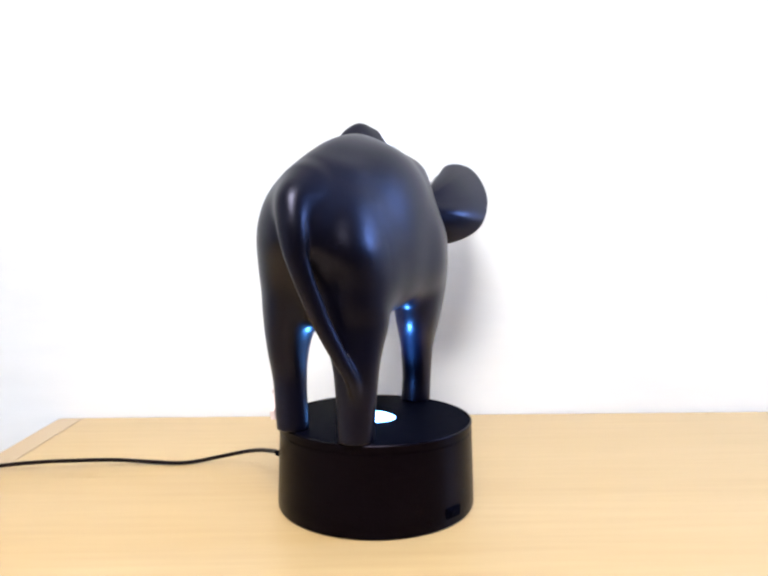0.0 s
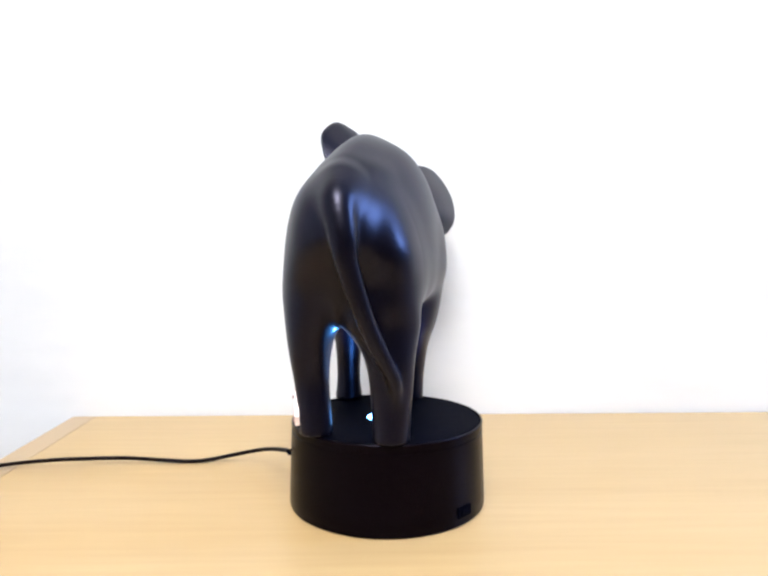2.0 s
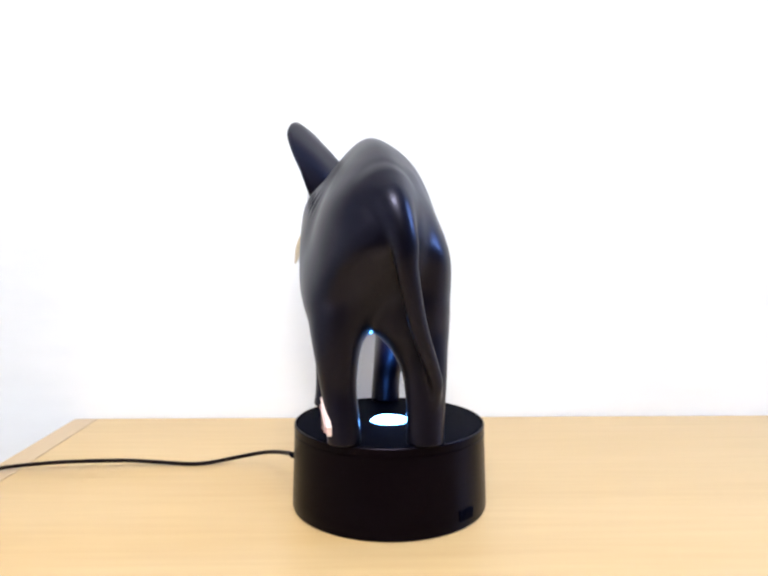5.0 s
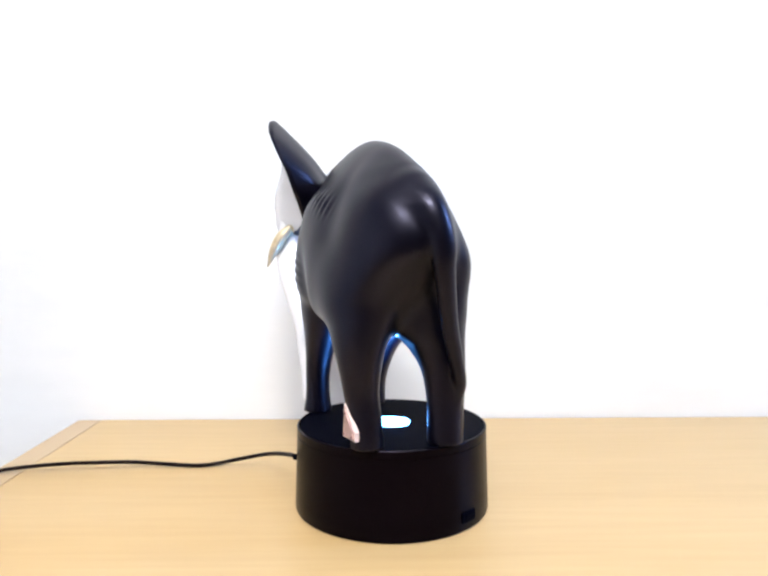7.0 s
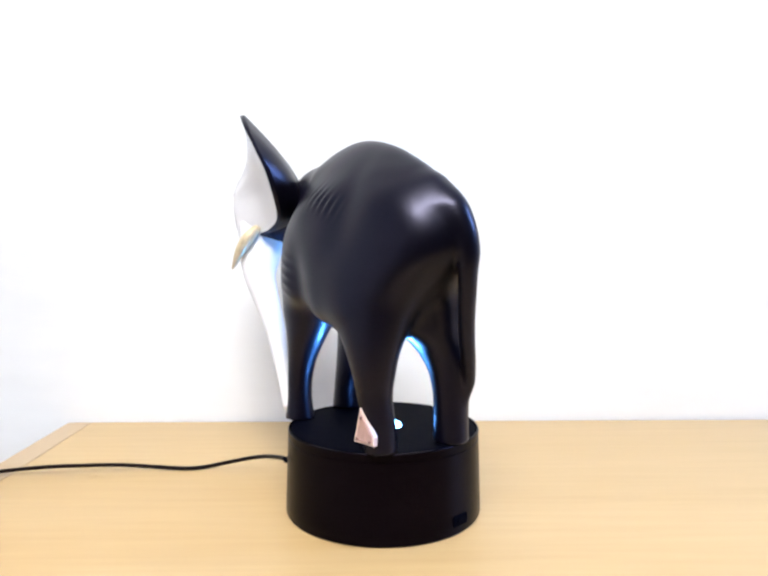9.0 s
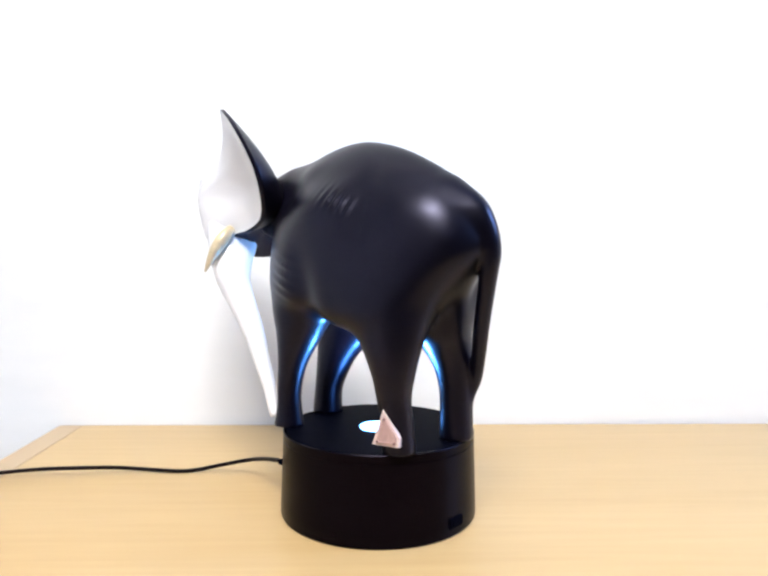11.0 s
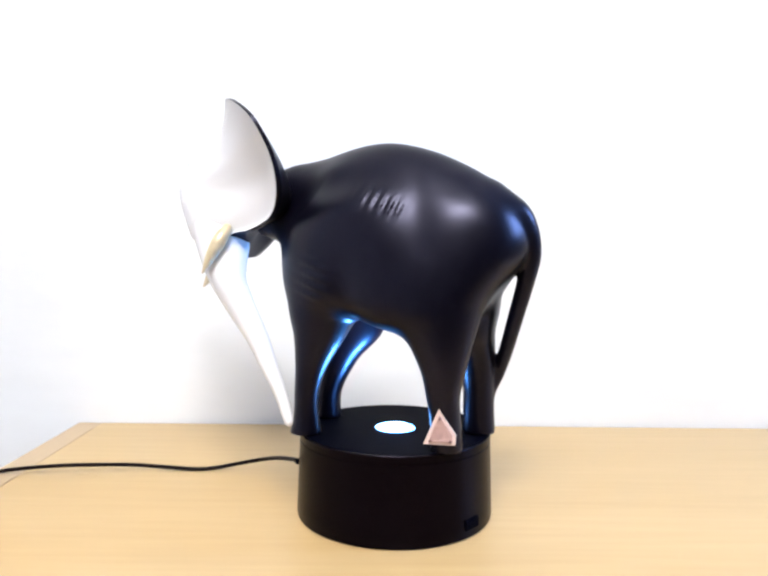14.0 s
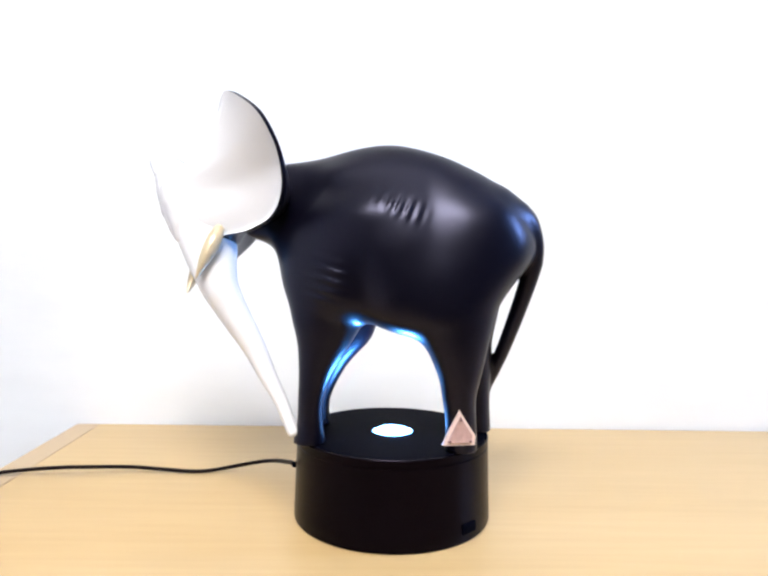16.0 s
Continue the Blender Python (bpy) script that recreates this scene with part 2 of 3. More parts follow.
def room():
    z0, z1, x0, x1, y0 = -0.75, 1.85, -1.75, 1.75, -4.2
    tagged(part("floor", box(x0 - 0.1, y0 - 0.1, z0 - 0.1, x1 + 0.1, BACK + 0.1, z0), FLOOR), "plain tiled floor of the room", "floor", kind="structure")
    tagged(part("ceiling", box(x0 - 0.1, y0 - 0.1, z1, x1 + 0.1, BACK + 0.1, z1 + 0.1), CEIL), "white painted ceiling", "ceiling", kind="structure")
    tagged(part("wall_north", box(x0, BACK, z0, x1, BACK + 0.1, z1), PLASTER), "white plastered wall with faint uneven patches", "wall", kind="structure")
    # unseen; left white so it throws fill light onto the ears
    tagged(part("wall_west", box(x0 - 0.1, y0, z0, x0, BACK + 0.1, z1), PLASTER), "plain unseen wall, tone chosen to shape the light", "wall", kind="structure")
    # wall with the side window
    bm = box(x1, y0, z0, x1 + 0.1, -0.14, z1)
    box(x1, 0.20, z0, x1 + 0.1, BACK + 0.1, z1, bm=bm)
    box(x1, -0.14, z0, x1 + 0.1, 0.20, 0.60, bm=bm)
    box(x1, -0.14, 1.40, x1 + 0.1, 0.20, z1, bm=bm)
    tagged(part("wall_east", bm, UNSEEN_DARK), "unseen grey wall with a window opening, darkened to cut reflections", "wall", kind="structure")
    tagged(part("wall_south", box(x0, y0 - 0.1, z0, x1, y0, z1), UNSEEN_DARK), "plain unseen wall, tone chosen to shape the light", "wall", kind="structure")

    # invented housing round the added fill lamps, never in view
    lamp = tagged(new("fill_lamp_housing"), "invented long white hanging housing for the fill lamps, unseen", "lamp")
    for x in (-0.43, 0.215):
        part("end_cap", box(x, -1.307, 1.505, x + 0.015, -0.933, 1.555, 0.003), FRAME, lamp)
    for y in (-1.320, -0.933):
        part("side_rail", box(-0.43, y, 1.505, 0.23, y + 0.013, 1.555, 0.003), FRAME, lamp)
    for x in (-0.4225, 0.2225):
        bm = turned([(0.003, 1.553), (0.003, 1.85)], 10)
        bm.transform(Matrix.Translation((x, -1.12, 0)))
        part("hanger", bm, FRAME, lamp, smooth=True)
    w = tagged(new("window_1"), "white painted window frame in the side wall", "window", kind="structure")
    for y in (-0.14, 0.17):
        part("stile", box(1.78, y, 0.60, 1.82, y + 0.03, 1.40, 0.003), FRAME, w)
    for z in (0.60, 1.37):
        part("rail", box(1.783, -0.11, z, 1.817, 0.17, z + 0.03, 0.003), FRAME, w)


def desk():
    d = tagged(new("desk"), "pale wood veneer desk with jointed edge strip, against the wall", "desk")
    d.location = (0, 0, 0)
    part("tabletop", box(-0.3358, -0.36, -0.025, 0.86, BACK - 0.004, TOP, 0.0004), WOOD, d)
    part("edge_strip", box(-0.363, -0.36, -0.025, -0.3365, BACK - 0.004, TOP, 0.0004), WOOD_EDGE, d, "veneered end strip with a dark joint line")
    part("joint", box(-0.3368, -0.355, -0.024, -0.3350, BACK - 0.006, -0.0012), GROOVE, d, "dark joint line")
    for x in (-0.33, 0.80):
        part("side_panel", box(x, -0.33, -0.75, x + 0.022, BACK - 0.03, -0.025, 0.001), WOOD_EDGE, d)
    part("back_panel", box(-0.308, BACK - 0.06, -0.55, 0.80, BACK - 0.04, -0.025, 0.001), WOOD, d)


# ---- the plinth ----
H = 0.0655


def plinth():
    p = tagged(new("display_plinth"), "round glossy black turntable base with a power cord", "plinth")
    part("drum", turned([(0, 0), (0.0755, 0), (0.0768, 0.0008), (0.0771, 0.002), (0.0768, 0.012), (0.0757, 0.045), (0.0752, 0.0575), (0.0752, 0.0585), (0.0747, 0.0588),
                         (0.0747, 0.0596), (0.0752, 0.06), (0.0752, 0.0648), (0.0746, 0.0655), (0.0738, 0.0655), (0.0733, 0.0648), (0.0733, 0.060), (0, 0.060)]), DRUM, p, smooth=True).data.set_sharp_from_angle(angle=radians(40))
    a = radians(-44.9)
    m = Matrix.Rotation(a, 4, "Z")
    bm = box(0.0755, -0.0075, 0.0065, 0.0778, 0.0075, 0.0145, 0.0006)
    bm.transform(m)
    s = part("switch_frame", bm, DISC, p, "small dark switch on the side")
    bm = box(0.0772, -0.0045, 0.008, 0.0786, 0.0045, 0.013, 0.0005)
    bm.transform(m @ Matrix.Rotation(0.0, 4, "Z"))
    part("switch_rocker", bm, DISC, s)
    bm = turned([(0, 0), (0.0022, 0), (0.0025, 0.001), (0.0025, 0.0025), (0.0019, 0.004), (0.0, 0.004)], 24)
    bm.transform(Matrix.Translation((-0.0752, 0, 0.037)) @ Matrix.Rotation(radians(-90), 4, "Y"))
    part("cord_grommet", bm, DISC, p, smooth=True)


def cord():
    rows = [(-0.0790, 0.0040, 0.0365), (-0.0840, 0.0190, 0.0325), (-0.1009, 0.0544, 0.0220), (-0.1176, 0.0755, 0.0140), (-0.1416, 0.0840, 0.0070), (-0.1637, 0.0830, 0.0030), (-0.1814, 0.0822, 0.0020), (-0.2077, 0.0815, 0.0038), (-0.2387, 0.0812, 0.0058),
            (-0.2720, 0.0773, 0.0068), (-0.3010, 0.0743, 0.0068), (-0.3336, 0.0705, 0.0052), (-0.3560, 0.0690, 0.0021), (-0.3685, 0.0680, -0.004), (-0.371, 0.068, -0.05), (-0.372, 0.068, -0.3), (-0.374, 0.068, -0.72)]
    q = [(*r, 0.0018) for r in spline(rows, 7)]
    tagged(part("power_cord", tube(q, 10), CABLE, smooth=True), "thin black power cord lying across the desk", "cord")


def turntable():
    t = tagged(new("turntable"), "matt black turning disc with a bright lit lens in its middle", "turntable")
    part("disc", turned([(0, 0.0602), (0.0722, 0.0602), (0.0726, 0.0606), (0.0726, 0.0650), (0.0721, 0.0656), (0.0162, 0.0656), (0.0158, 0.0648), (0, 0.0648)]), DISC, t, smooth=True).data.set_sharp_from_angle(angle=radians(40))
    bm = bmesh.new()
    rings = []
    for r, z in ((1.0, 0.0648), (1.0, 0.0656), (0.93, 0.0661), (0.78, 0.0665), (0.55, 0.0668), (0.28, 0.0669)):
        rings.append([bm.verts.new((0.0150 * r * (1 + 0.045 * math.cos(4 * a)) * math.cos(a + 0.05), 0.0150 * r * (1 + 0.045 * math.cos(4 * a)) * math.sin(a + 0.05), z)) for a in [k * math.pi / 16 for k in range(32)]])
    for a, b in zip(rings[:-1], rings[1:]):
        for k in range(32):
            bm.faces.new((a[k], a[(k + 1) % 32], b[(k + 1) % 32], b[k]))
    bm.faces.new(rings[-1])
    part("light_lens", bm, LENS, t, "glowing blue-white domed lens")
    return t


# ---- the elephant ----
HEAD = Matrix(((-0.3926, 0.9070, 0.1511, 0.1505), (0.8457, 0.4207, -0.3268, 0.029), (0.3624, 0.0, 0.9329, 0.18), (0, 0, 0, 1)))

# along the spine: place, crest, widest height, underside, half width
SPINE = [(-0.0960, 0.2170, 0.212, 0.207, 0.0040), (-0.0925, 0.2265, 0.213, 0.203, 0.0150), (-0.087, 0.2365, 0.211, 0.198, 0.0240), (-0.077, 0.2495, 0.205, 0.186, 0.0305), (-0.060, 0.2630, 0.195, 0.168, 0.0395),
         (-0.027, 0.2790, 0.187, 0.1465, 0.0510), (0.010, 0.2872, 0.187, 0.1505, 0.0550), (0.045, 0.2830, 0.194, 0.162, 0.0525), (0.070, 0.2740, 0.206, 0.170, 0.0370), (0.085, 0.2680, 0.218, 0.186, 0.0240),
         (0.096, 0.2670, 0.231, 0.204, 0.0180), (0.102, 0.2550, 0.236, 0.220, 0.0120)]


# each leg from sole to hip: height, centre, half widths
LEGS = [
    [(0.055, -0.0465, 0.0515, 0.0120, 0.0125), (0.066, -0.0463, 0.0515, 0.0119, 0.0124), (0.086, -0.0455, 0.0530, 0.0113, 0.0125), (0.104, -0.0435, 0.0548, 0.0122, 0.0132), (0.119, -0.0435, 0.0557, 0.0152, 0.0148),
     (0.134, -0.0420, 0.0555, 0.0200, 0.0172), (0.146, -0.0405, 0.0535, 0.0245, 0.0205), (0.163, -0.0400, 0.0490, 0.0295, 0.0255), (0.180, -0.0430, 0.0420, 0.0325, 0.0265), (0.200, -0.0470, 0.0350, 0.0345, 0.0275), (0.225, -0.0440, 0.0300, 0.0200, 0.0200), (0.245, -0.0440, 0.0270, 0.0060, 0.0060)],
    [(0.055, -0.0665, -0.0020, 0.0130, 0.0137), (0.066, -0.0660, -0.0020, 0.0128, 0.0136), (0.086, -0.0655, -0.0025, 0.0122, 0.0142), (0.104, -0.0650, -0.0025, 0.0126, 0.0155), (0.120, -0.0630, -0.0018, 0.0151, 0.0174),
     (0.134, -0.0587, 0.0005, 0.0189, 0.0218), (0.146, -0.0555, 0.0045, 0.0225, 0.0280), (0.163, -0.0545, 0.0055, 0.0277, 0.0285), (0.180, -0.0535, 0.0068, 0.0310, 0.0257), (0.200, -0.0530, 0.0115, 0.0345, 0.0265), (0.225, -0.0480, 0.0120, 0.0180, 0.0180), (0.245, -0.0480, 0.0150, 0.0060, 0.0060)],
    [(0.055, 0.0640, 0.0330, 0.0128, 0.0126), (0.066, 0.0637, 0.0330, 0.0124, 0.0124), (0.075, 0.0632, 0.0331, 0.0106, 0.0112), (0.086, 0.0632, 0.0332, 0.0095, 0.0106), (0.100, 0.0625, 0.0332, 0.0100, 0.0110), (0.117, 0.0595, 0.0330, 0.0126, 0.0122),
     (0.140, 0.0528, 0.0330, 0.0205, 0.0158), (0.160, 0.0485, 0.0310, 0.0295, 0.0205), (0.185, 0.0480, 0.0262, 0.0330, 0.0202), (0.215, 0.0440, 0.0235, 0.0300, 0.0200), (0.240, 0.0450, 0.0180, 0.0160, 0.0160), (0.255, 0.0440, 0.0160, 0.0060, 0.0060)],
    [(0.055, 0.0630, -0.0195, 0.0132, 0.0130), (0.066, 0.0627, -0.0200, 0.0130, 0.0130), (0.086, 0.0622, -0.0210, 0.0120, 0.0128), (0.105, 0.0577, -0.0220, 0.0158, 0.0136), (0.118, 0.0535, -0.0230, 0.0202, 0.0146),
     (0.135, 0.0463, -0.0250, 0.0290, 0.0175), (0.152, 0.0450, -0.0257, 0.0330, 0.0205), (0.170, 0.0470, -0.0255, 0.0350, 0.0230), (0.190, 0.0500, -0.0240, 0.0340, 0.0250), (0.215, 0.0530, -0.0200, 0.0310, 0.0260), (0.240, 0.0530, -0.0130, 0.0180, 0.0180), (0.255, 0.0530, -0.0100, 0.0060, 0.0060)],
]


def leg(P, rows):
    """Distance to an upright leg of oval section."""
    x, y, z = P
    t = spline(rows, 10)
    cx, cy, rx, ry = (np.interp(z, t[:, 0], t[:, i]) for i in (1, 2, 3, 4))
    d = (np.sqrt(((x - cx) / rx) ** 2 + ((y - cy) / ry) ** 2) - 1) * np.minimum(rx, ry)
    return np.maximum(d, z - rows[-1][0])


def body_field(P):
    x, y, z = P
    c, s = math.cos(radians(12)), math.sin(radians(12))
    along = (x + 0.006) * c - (y - 0.017) * s
    yy = np.abs((x + 0.006) * s + (y - 0.017) * c)
    t = spline(SPINE, 12)
    crest, wide, low, half = (np.interp(along, t[:, 0], t[:, i]) for i in (1, 2, 3, 4))
    up = np.maximum(z - wide, 0) / (crest - wide)
    dn = np.maximum(wide - z, 0) / (wide - low)
    q = yy / half
    # the right shoulder is fuller than the left
    across = (x + 0.006) * s + (y - 0.017) * c
    e, f = np.clip((along + 0.06) / 0.10, 0, 1), np.clip(-across / 0.035, 0, 1)
    p = 1.52 + 0.62 * e * e * (3 - 2 * e) * f * f * (3 - 2 * f)
    hi = (q ** p + up ** p) ** (1 / p)
    m = 4.6 - 1.6 * np.clip(0.5 - across / 0.02, 0, 1)
    lo = (q ** m + dn ** m) ** (1 / m)
    d = (np.where(z > wide, hi, lo) - 1) * np.minimum(half, 0.04)
    d = np.maximum(d, np.maximum(t[0, 0] - along, along - t[-1, 0]))
    # legs
    for rows in LEGS:
        d = smin(d, leg(P, rows), 0.009 + 0.011 * np.clip((z - 0.15) / 0.03, 0, 1))
    # neck
    neck = smin(limb(P, [(0.056, -0.008, 0.2500, 0.0240), (0.080, -0.009, 0.2540, 0.0190), (0.096, -0.009, 0.2545, 0.0158), (0.109, -0.004, 0.2430, 0.0115)]),
                limb(P, [(0.056, -0.004, 0.2280, 0.0270), (0.080, -0.006, 0.2290, 0.0205), (0.096, -0.007, 0.2300, 0.0162), (0.109, -0.003, 0.2270, 0.0120)]), 0.014)
    d = smin(d, neck, 0.012)
    # hip and shoulder
    d = smin(d, limb(P, [(-0.060, 0.0310, 0.215, 0.0308), (-0.052, 0.0330, 0.212, 0.0308)], 1), 0.016)
    d = smin(d, limb(P, [(0.000, 0.0255, 0.213, 0.0362), (0.014, 0.0235, 0.213, 0.0362)], 1), 0.016)
    rough = blurred(d, 6)
    k = np.clip((z - 0.150) / 0.03, 0, 1)
    d = rough + (blurred(rough, 16) - 0.0006 - rough) * k * k * (3 - 2 * k)
    # shoulder blade, the hollow before it, the dip behind it, and the rump with its hollow beside the tail
    def swell(cx, cz, sx, sz, tilt=0.0):
        u, v = (x - cx) * math.cos(tilt) + (z - cz) * math.sin(tilt), (z - cz) * math.cos(tilt) - (x - cx) * math.sin(tilt)
        return np.exp(-(u / sx) ** 2 - (v / sz) ** 2)

    near = np.clip((y - 0.012) / 0.02, 0, 1)
    d = d - near * (0.0022 * swell(0.022, 0.238, 0.032, 0.013, -0.18) - 0.0042 * swell(0.066, 0.246, 0.020, 0.017) - 0.0036 * swell(0.026, 0.172, 0.013, 0.030, -0.15) - 0.0006 * swell(-0.021, 0.245, 0.010, 0.020) + 0.0024 * swell(-0.052, 0.242, 0.032, 0.020, 0.3))
    rear = np.clip((-0.055 - x) / 0.02, 0, 1)
    d = d - rear * (0.0012 * np.exp(-((y + 0.018) / 0.013) ** 2 - ((z - 0.205) / 0.035) ** 2) - 0.0040 * np.exp(-((y - 0.008) / 0.010) ** 2 - ((z - 0.195) / 0.035) ** 2))
    # flat soles
    d = np.maximum(d, 0.0660 - z)
    # tail
    k = 0.003 + 0.010 * np.clip((z - 0.214) / 0.020, 0, 1)
    tail = [(-0.0760, 0.0310, 0.2420, 0.008), (-0.0905, 0.0328, 0.2335, 0.0088), (-0.0978, 0.0320, 0.2205, 0.0086), (-0.1014, 0.0300, 0.205, 0.0072), (-0.1000, 0.0275, 0.189, 0.0055), (-0.0920, 0.0170, 0.1555, 0.0046), (-0.0852, 0.0050, 0.129, 0.0040), (-0.0800, -0.0035, 0.112, 0.0034),
            (-0.0762, -0.0050, 0.102, 0.0028), (-0.0735, -0.0050, 0.094, 0.0018)]
    flat = [(x0 + 0.0012 * math.sin(math.pi * min(1, i / 7)), y0 - 0.0042 * math.sin(math.pi * min(1, i / 7)), z0, 0.92 * r0) for i, (x0, y0, z0, r0) in enumerate(tail)]
    d = smin(d, smin(limb(P, tail), limb(P, flat), 0.006), k)
    # skin folds on shoulder and foreleg
    side = np.clip((y - 0.02) / 0.02, 0, 1)
    s1 = -(x - 0.001) * 0.92 - (z - 0.239) * 0.39
    c1 = -(x - 0.001) * 0.39 + (z - 0.239) * 0.92
    w1 = np.exp(-(s1 / 0.018) ** 4 - (c1 / 0.0065) ** 2)
    s2 = (z - 0.187) * 0.958 - (x - 0.0520) * 0.287
    c2 = (x - 0.0520) * 0.958 + (z - 0.187) * 0.287
    w2 = np.exp(-(s2 / 0.0165) ** 4 - (c2 / 0.0115) ** 2)
    bend = 0.25 * np.sin(90 * x + 140 * z)
    d = d - side * (0.00062 * w1 * np.cos(2 * np.pi * s1 / 0.0068 + bend) + 0.0007 * w2 * np.cos(2 * np.pi * s2 / 0.0073 + bend))
    return d


def face_field(P):
    q = [P[i] - HEAD[i][3] for i in range(3)]
    L = [sum(q[i] * HEAD[i][k] for i in range(3)) for k in range(3)]
    root = [(*(HEAD @ Vector(r[:3])), r[3]) for r in ((0.0, -0.004, 0.080, 0.0110), (0.0, -0.0040, 0.062, 0.0150), (0.0, -0.0083, 0.043, 0.0165))]
    d = limb(P, root + [(0.1355, 0.0213, 0.188, 0.0144), (0.1230, 0.0230, 0.164, 0.0116), (0.1065, 0.0255, 0.137, 0.0086), (0.0950, 0.0290, 0.115, 0.0066),
                        (0.0840, 0.0330, 0.095, 0.0051), (0.0757, 0.0360, 0.0745, 0.0043)])
    jaw = limb(L, [(0.0, -0.022, 0.040, 0.0130), (0.0, -0.0285, 0.030, 0.0080), (0.0, -0.0255, 0.012, 0.0055)])
    d = smin(d, jaw, 0.012)
    return np.maximum(d, 0.0662 - P[2])


def tusk_field(L):
    rows = [(0.0205, -0.0185, 0.0365, 0.0040), (0.0225, -0.0135, 0.0270, 0.0056), (0.0210, -0.0070, 0.0145, 0.0044), (0.0165, 0.0, 0.0005, 0.0008)]
    return np.minimum(limb(L, rows), limb(L, [(-a, b, c, r) for a, b, c, r in rows]))


def ears():
    """The dished face with both ears: front sheet, rim and back, in the head's own space."""
    left = [(0.0, -0.032, 0.030), (0.018, -0.029, 0.033), (0.027, -0.037, 0.033), (0.035, -0.045, 0.0355), (0.0434, -0.0505, 0.038), (0.0546, -0.0536, 0.0435), (0.0669, -0.0536, 0.0532), (0.0765, -0.0503, 0.066),
            (0.085, -0.0437, 0.0792), (0.089, -0.0325, 0.0975), (0.0775, -0.0188, 0.1165), (0.0625, -0.0170, 0.1185), (0.0458, -0.0185, 0.115), (0.0310, -0.0195, 0.1065), (0.0240, -0.0160, 0.0950), (0.0200, -0.0020, 0.0885), (0.0070, 0.0145, 0.0900)]
    right = [(-0.0070, 0.0145, 0.0900), (-0.0150, 0.0070, 0.0970), (-0.0210, 0.0050, 0.1140), (-0.0330, 0.0095, 0.1240), (-0.0510, 0.0155, 0.1280), (-0.0655, 0.0090, 0.1195), (-0.0735, -0.0080, 0.1020), (-0.0715, -0.0300, 0.0790), (-0.066, -0.0375, 0.0625),
             (-0.052, -0.043, 0.047), (-0.036, -0.043, 0.036), (-0.022, -0.033, 0.0285)]
    rim = spline(left + right + [left[0]], 7)[:-1]
    n = len(rim)
    nape = np.array((0.004, -0.056, 0.060))
    bm = bmesh.new()
    front, back = [], []
    levels = [1.0, 0.97, 0.92, 0.85, 0.76, 0.67, 0.58, 0.49, 0.40, 0.31, 0.23, 0.16, 0.10, 0.05, 0.0]
    for r in levels:
        f, b = [], []
        t = (math.sqrt(r * r + 0.06) - 0.245) / (math.sqrt(1.06) - 0.245)
        for p in rim:
            # the brow ridge runs down the middle; the ears curve back from it
            h = max(p[2], 0.036)
            h = h if h < 0.05 else 0.05 + 0.018 * math.tanh((h - 0.05) / 0.018)
            ridge = float(np.interp(h, (0.036, 0.047, 0.063, 0.078, 0.090), (0.0020, 0.0090, 0.0145, 0.0168, 0.0175)))
            q = np.array((p[0] * r, ridge + (p[1] - ridge) * (1 - (1 - t) ** 2.3), h + (p[2] - h) * r))
            f.append(q)
            w = nape + (p - nape) * r
            w[1] -= 0.0034 + 0.010 * min(1.0, abs(p[0]) / 0.05) * math.sin(math.pi * r)
            b.append(bm.verts.new(w))
        # the sheet swells softly into the root of the trunk
        f = np.array(f)
        near = np.maximum(0.036 - np.abs(face_field([sum(HEAD[i][k] * f[:, k] for k in range(3)) + HEAD[i][3] for i in range(3)])), 0)
        front_line = np.interp(f[:, 2], (0.030, 0.047, 0.063, 0.078, 0.090), (0.0040, 0.0098, 0.0145, 0.0168, 0.0175)) - 9 * f[:, 0] ** 2 + 0.0025
        f[:, 1] = np.maximum(f[:, 1], np.minimum(f[:, 1] + near ** 2 / 0.144, front_line))
        front.append([bm.verts.new(q) for q in f])
        back.append(b)
    for i in range(len(levels)):
        for k in range(n):
            j = (k + 1) % n
            inner = int(11.3 * 7 <= k <= 19.0 * 7)
            if i == 0:
                bm.faces.new((front[0][k], front[0][j], back[0][j], back[0][k])).material_index = int(11.3 * 7 <= k <= 23.5 * 7)
            if i + 1 < len(levels):
                bm.faces.new((front[i][k], front[i][j], front[i + 1][j], front[i + 1][k])).material_index = 1
                bm.faces.new((back[i][j], back[i][k], back[i + 1][k], back[i + 1][j])).material_index = inner if i < 4 else 0
    bmesh.ops.remove_doubles(bm, verts=bm.verts[:], dist=0.00004)
    bmesh.ops.recalc_face_normals(bm, faces=bm.faces[:])
    bm.transform(HEAD)
    return bm


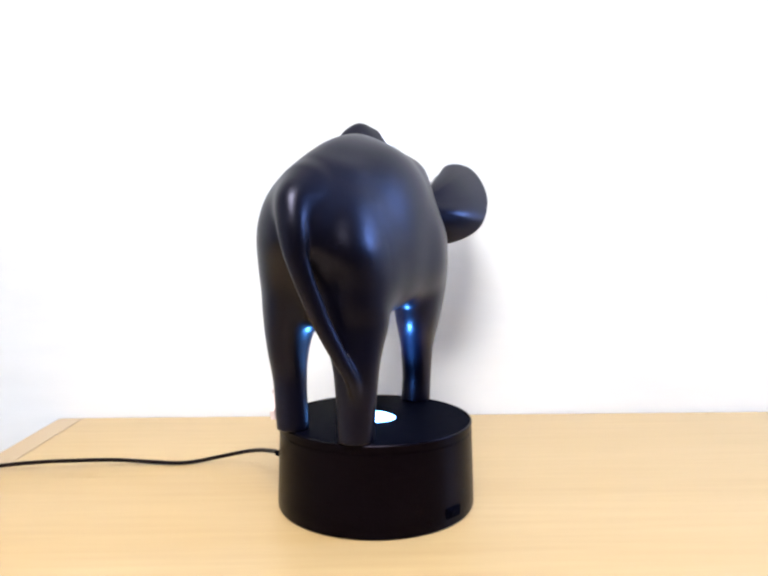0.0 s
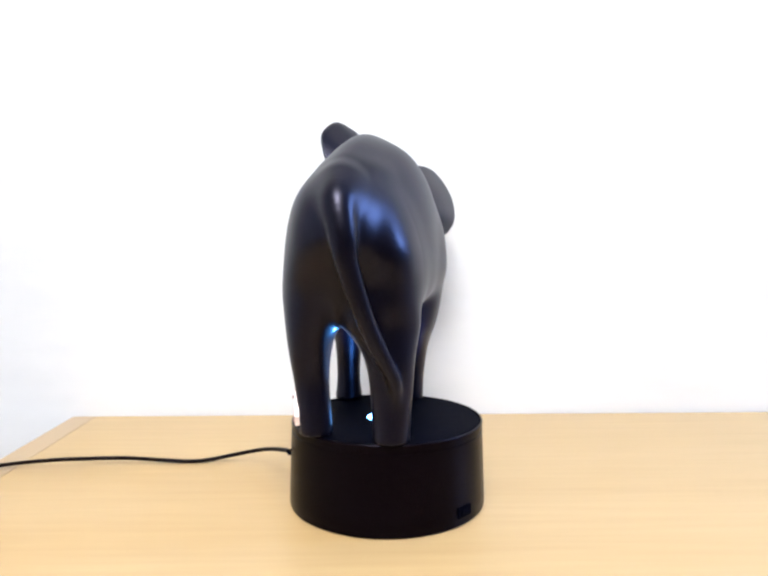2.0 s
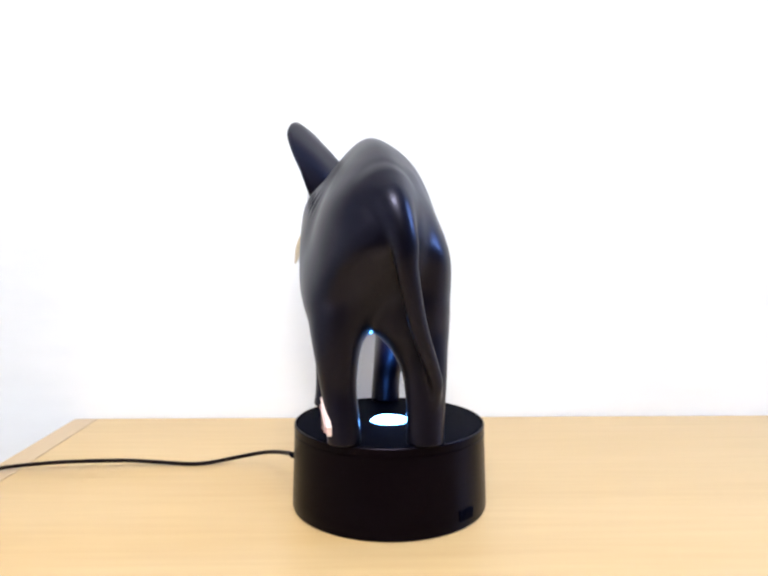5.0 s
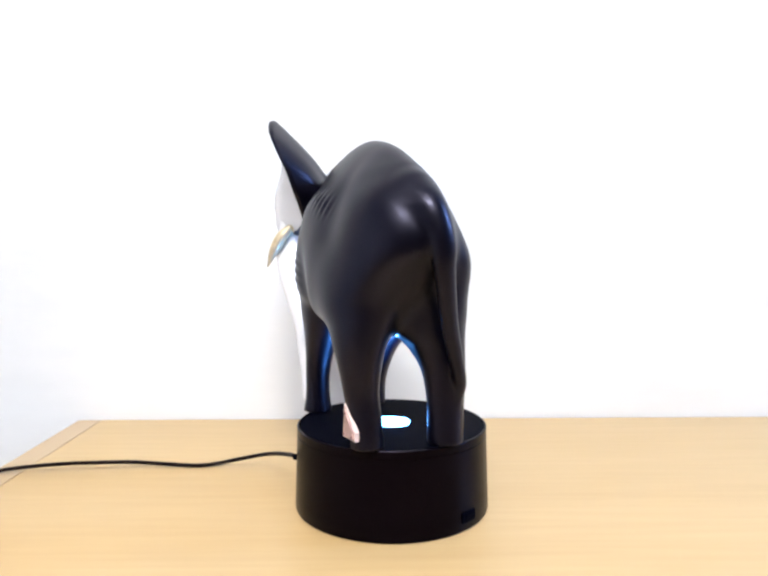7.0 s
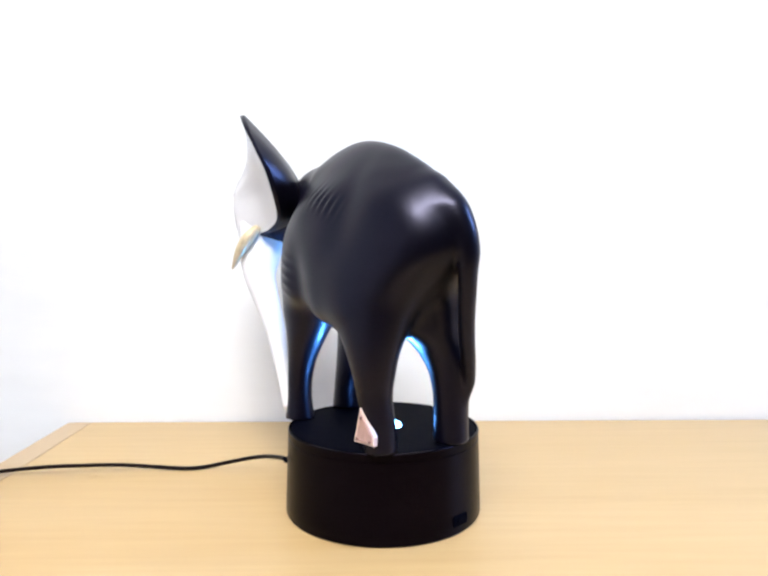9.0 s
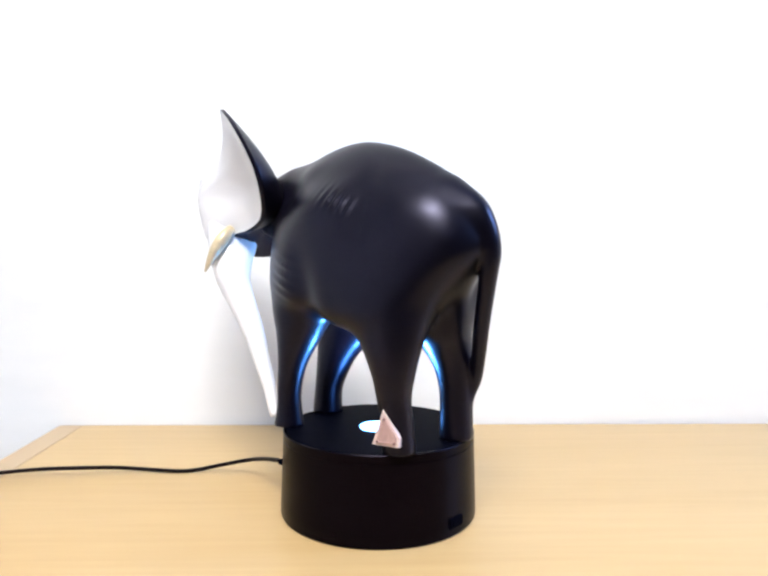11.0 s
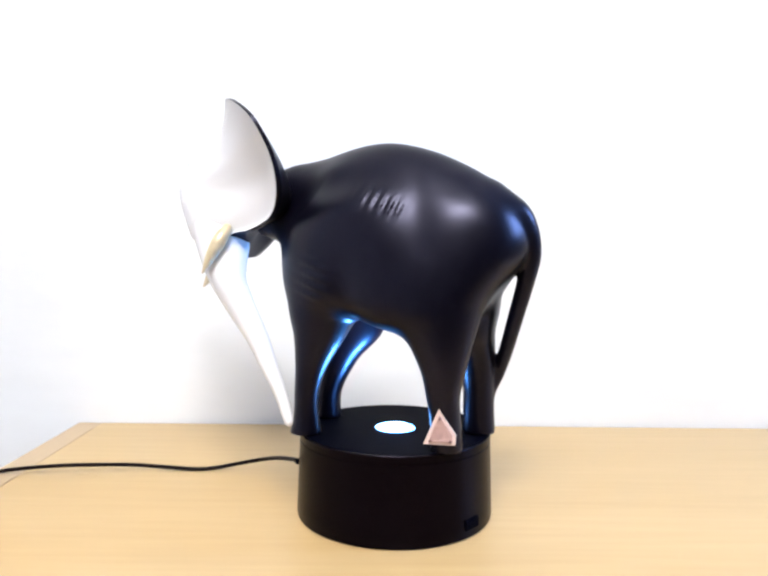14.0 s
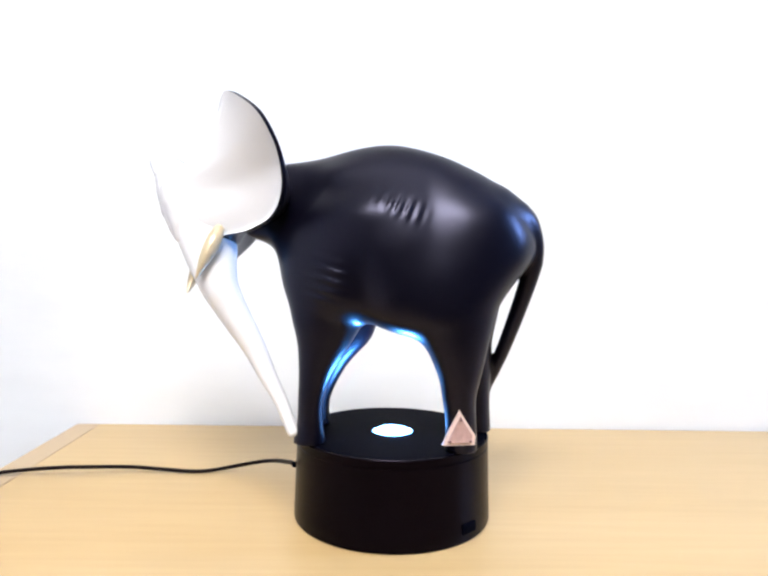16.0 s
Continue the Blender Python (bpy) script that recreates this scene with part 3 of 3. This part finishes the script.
def elephant():
    bm = ears()
    for field, lo, hi, step, mat, m in (
            (body_field, (-0.124, -0.060, 0.0600), (0.142, 0.096, 0.296), 0.0016, 0, Matrix()),
            (face_field, (0.068, -0.056, 0.0620), (0.186, 0.066, 0.290), 0.0015, 1, Matrix()),
            (tusk_field, (-0.034, -0.026, -0.004), (0.034, 0.006, 0.050), 0.0009, 2, HEAD)):
        verts, quads = skin(field, lo, hi, step)
        vs = [bm.verts.new(m @ Vector(v)) for v in verts]
        for q in quads:
            bm.faces.new([vs[i] for i in q]).material_index = mat
    ob = part("elephant_statue", bm, [BLACK, WHITE, GOLD], smooth=True)
    ob.data.set_sharp_from_angle(angle=radians(70))
    return tagged(ob, "glossy black elephant statue, white face, gold tusks, on turning disc", "statue")


def plaque():
    p = tagged(new("triangular_plaque"), "small pink stone triangle with a pale border on the leg", "plaque")
    b = [(-0.0310, 0.0626, 0.0720), (-0.0535, 0.0660, 0.0735), (-0.0540, 0.0662, 0.0800), (-0.0420, 0.0676, 0.0985)]
    bm = bmesh.new()
    f = [bm.verts.new(v) for v in b]
    k = [bm.verts.new((x, y - 0.0032, z)) for x, y, z in b]
    bm.faces.new(f)
    bm.faces.new(k[::-1])
    for i in range(4):
        bm.faces.new((f[i], k[i], k[(i + 1) % 4], f[(i + 1) % 4]))
    bmesh.ops.recalc_face_normals(bm, faces=bm.faces[:])
    part("border", bm, PINK_EDGE, p)
    c = sum((Vector(v) for v in b), Vector()) / 4
    bm = bmesh.new()
    f = [bm.verts.new(c + (Vector(v) - c) * 0.72 + Vector((0, 0.0012, 0))) for v in b]
    k = [bm.verts.new(c + (Vector(v) - c) * 0.80 + Vector((0, -0.001, 0))) for v in b]
    bm.faces.new(f)
    for i in range(4):
        bm.faces.new((f[i], k[i], k[(i + 1) % 4], f[(i + 1) % 4]))
    bmesh.ops.recalc_face_normals(bm, faces=bm.faces[:])
    part("stone_inset", bm, PINK, p, "speckled pink stone inset")
    for v in (b[0], b[1], b[3]):
        q = c + (Vector(v) - c) * 0.62
        bm = bmesh.new()
        bmesh.ops.create_uvsphere(bm, u_segments=10, v_segments=6, radius=0.0011)
        bm.transform(Matrix.Translation(q + Vector((0, 0.0012, 0))))
        part("stud", bm, STUD, p, "small dark stud", smooth=True)
    return p


room()
desk()
plinth()
cord()
TURNING = [turntable(), elephant(), plaque()]


def motions():
    for thing in TURNING:
        walk(thing, [(t, pose(0, 0, 0, 0, 0, a)) for t, a in TURN])


motions()
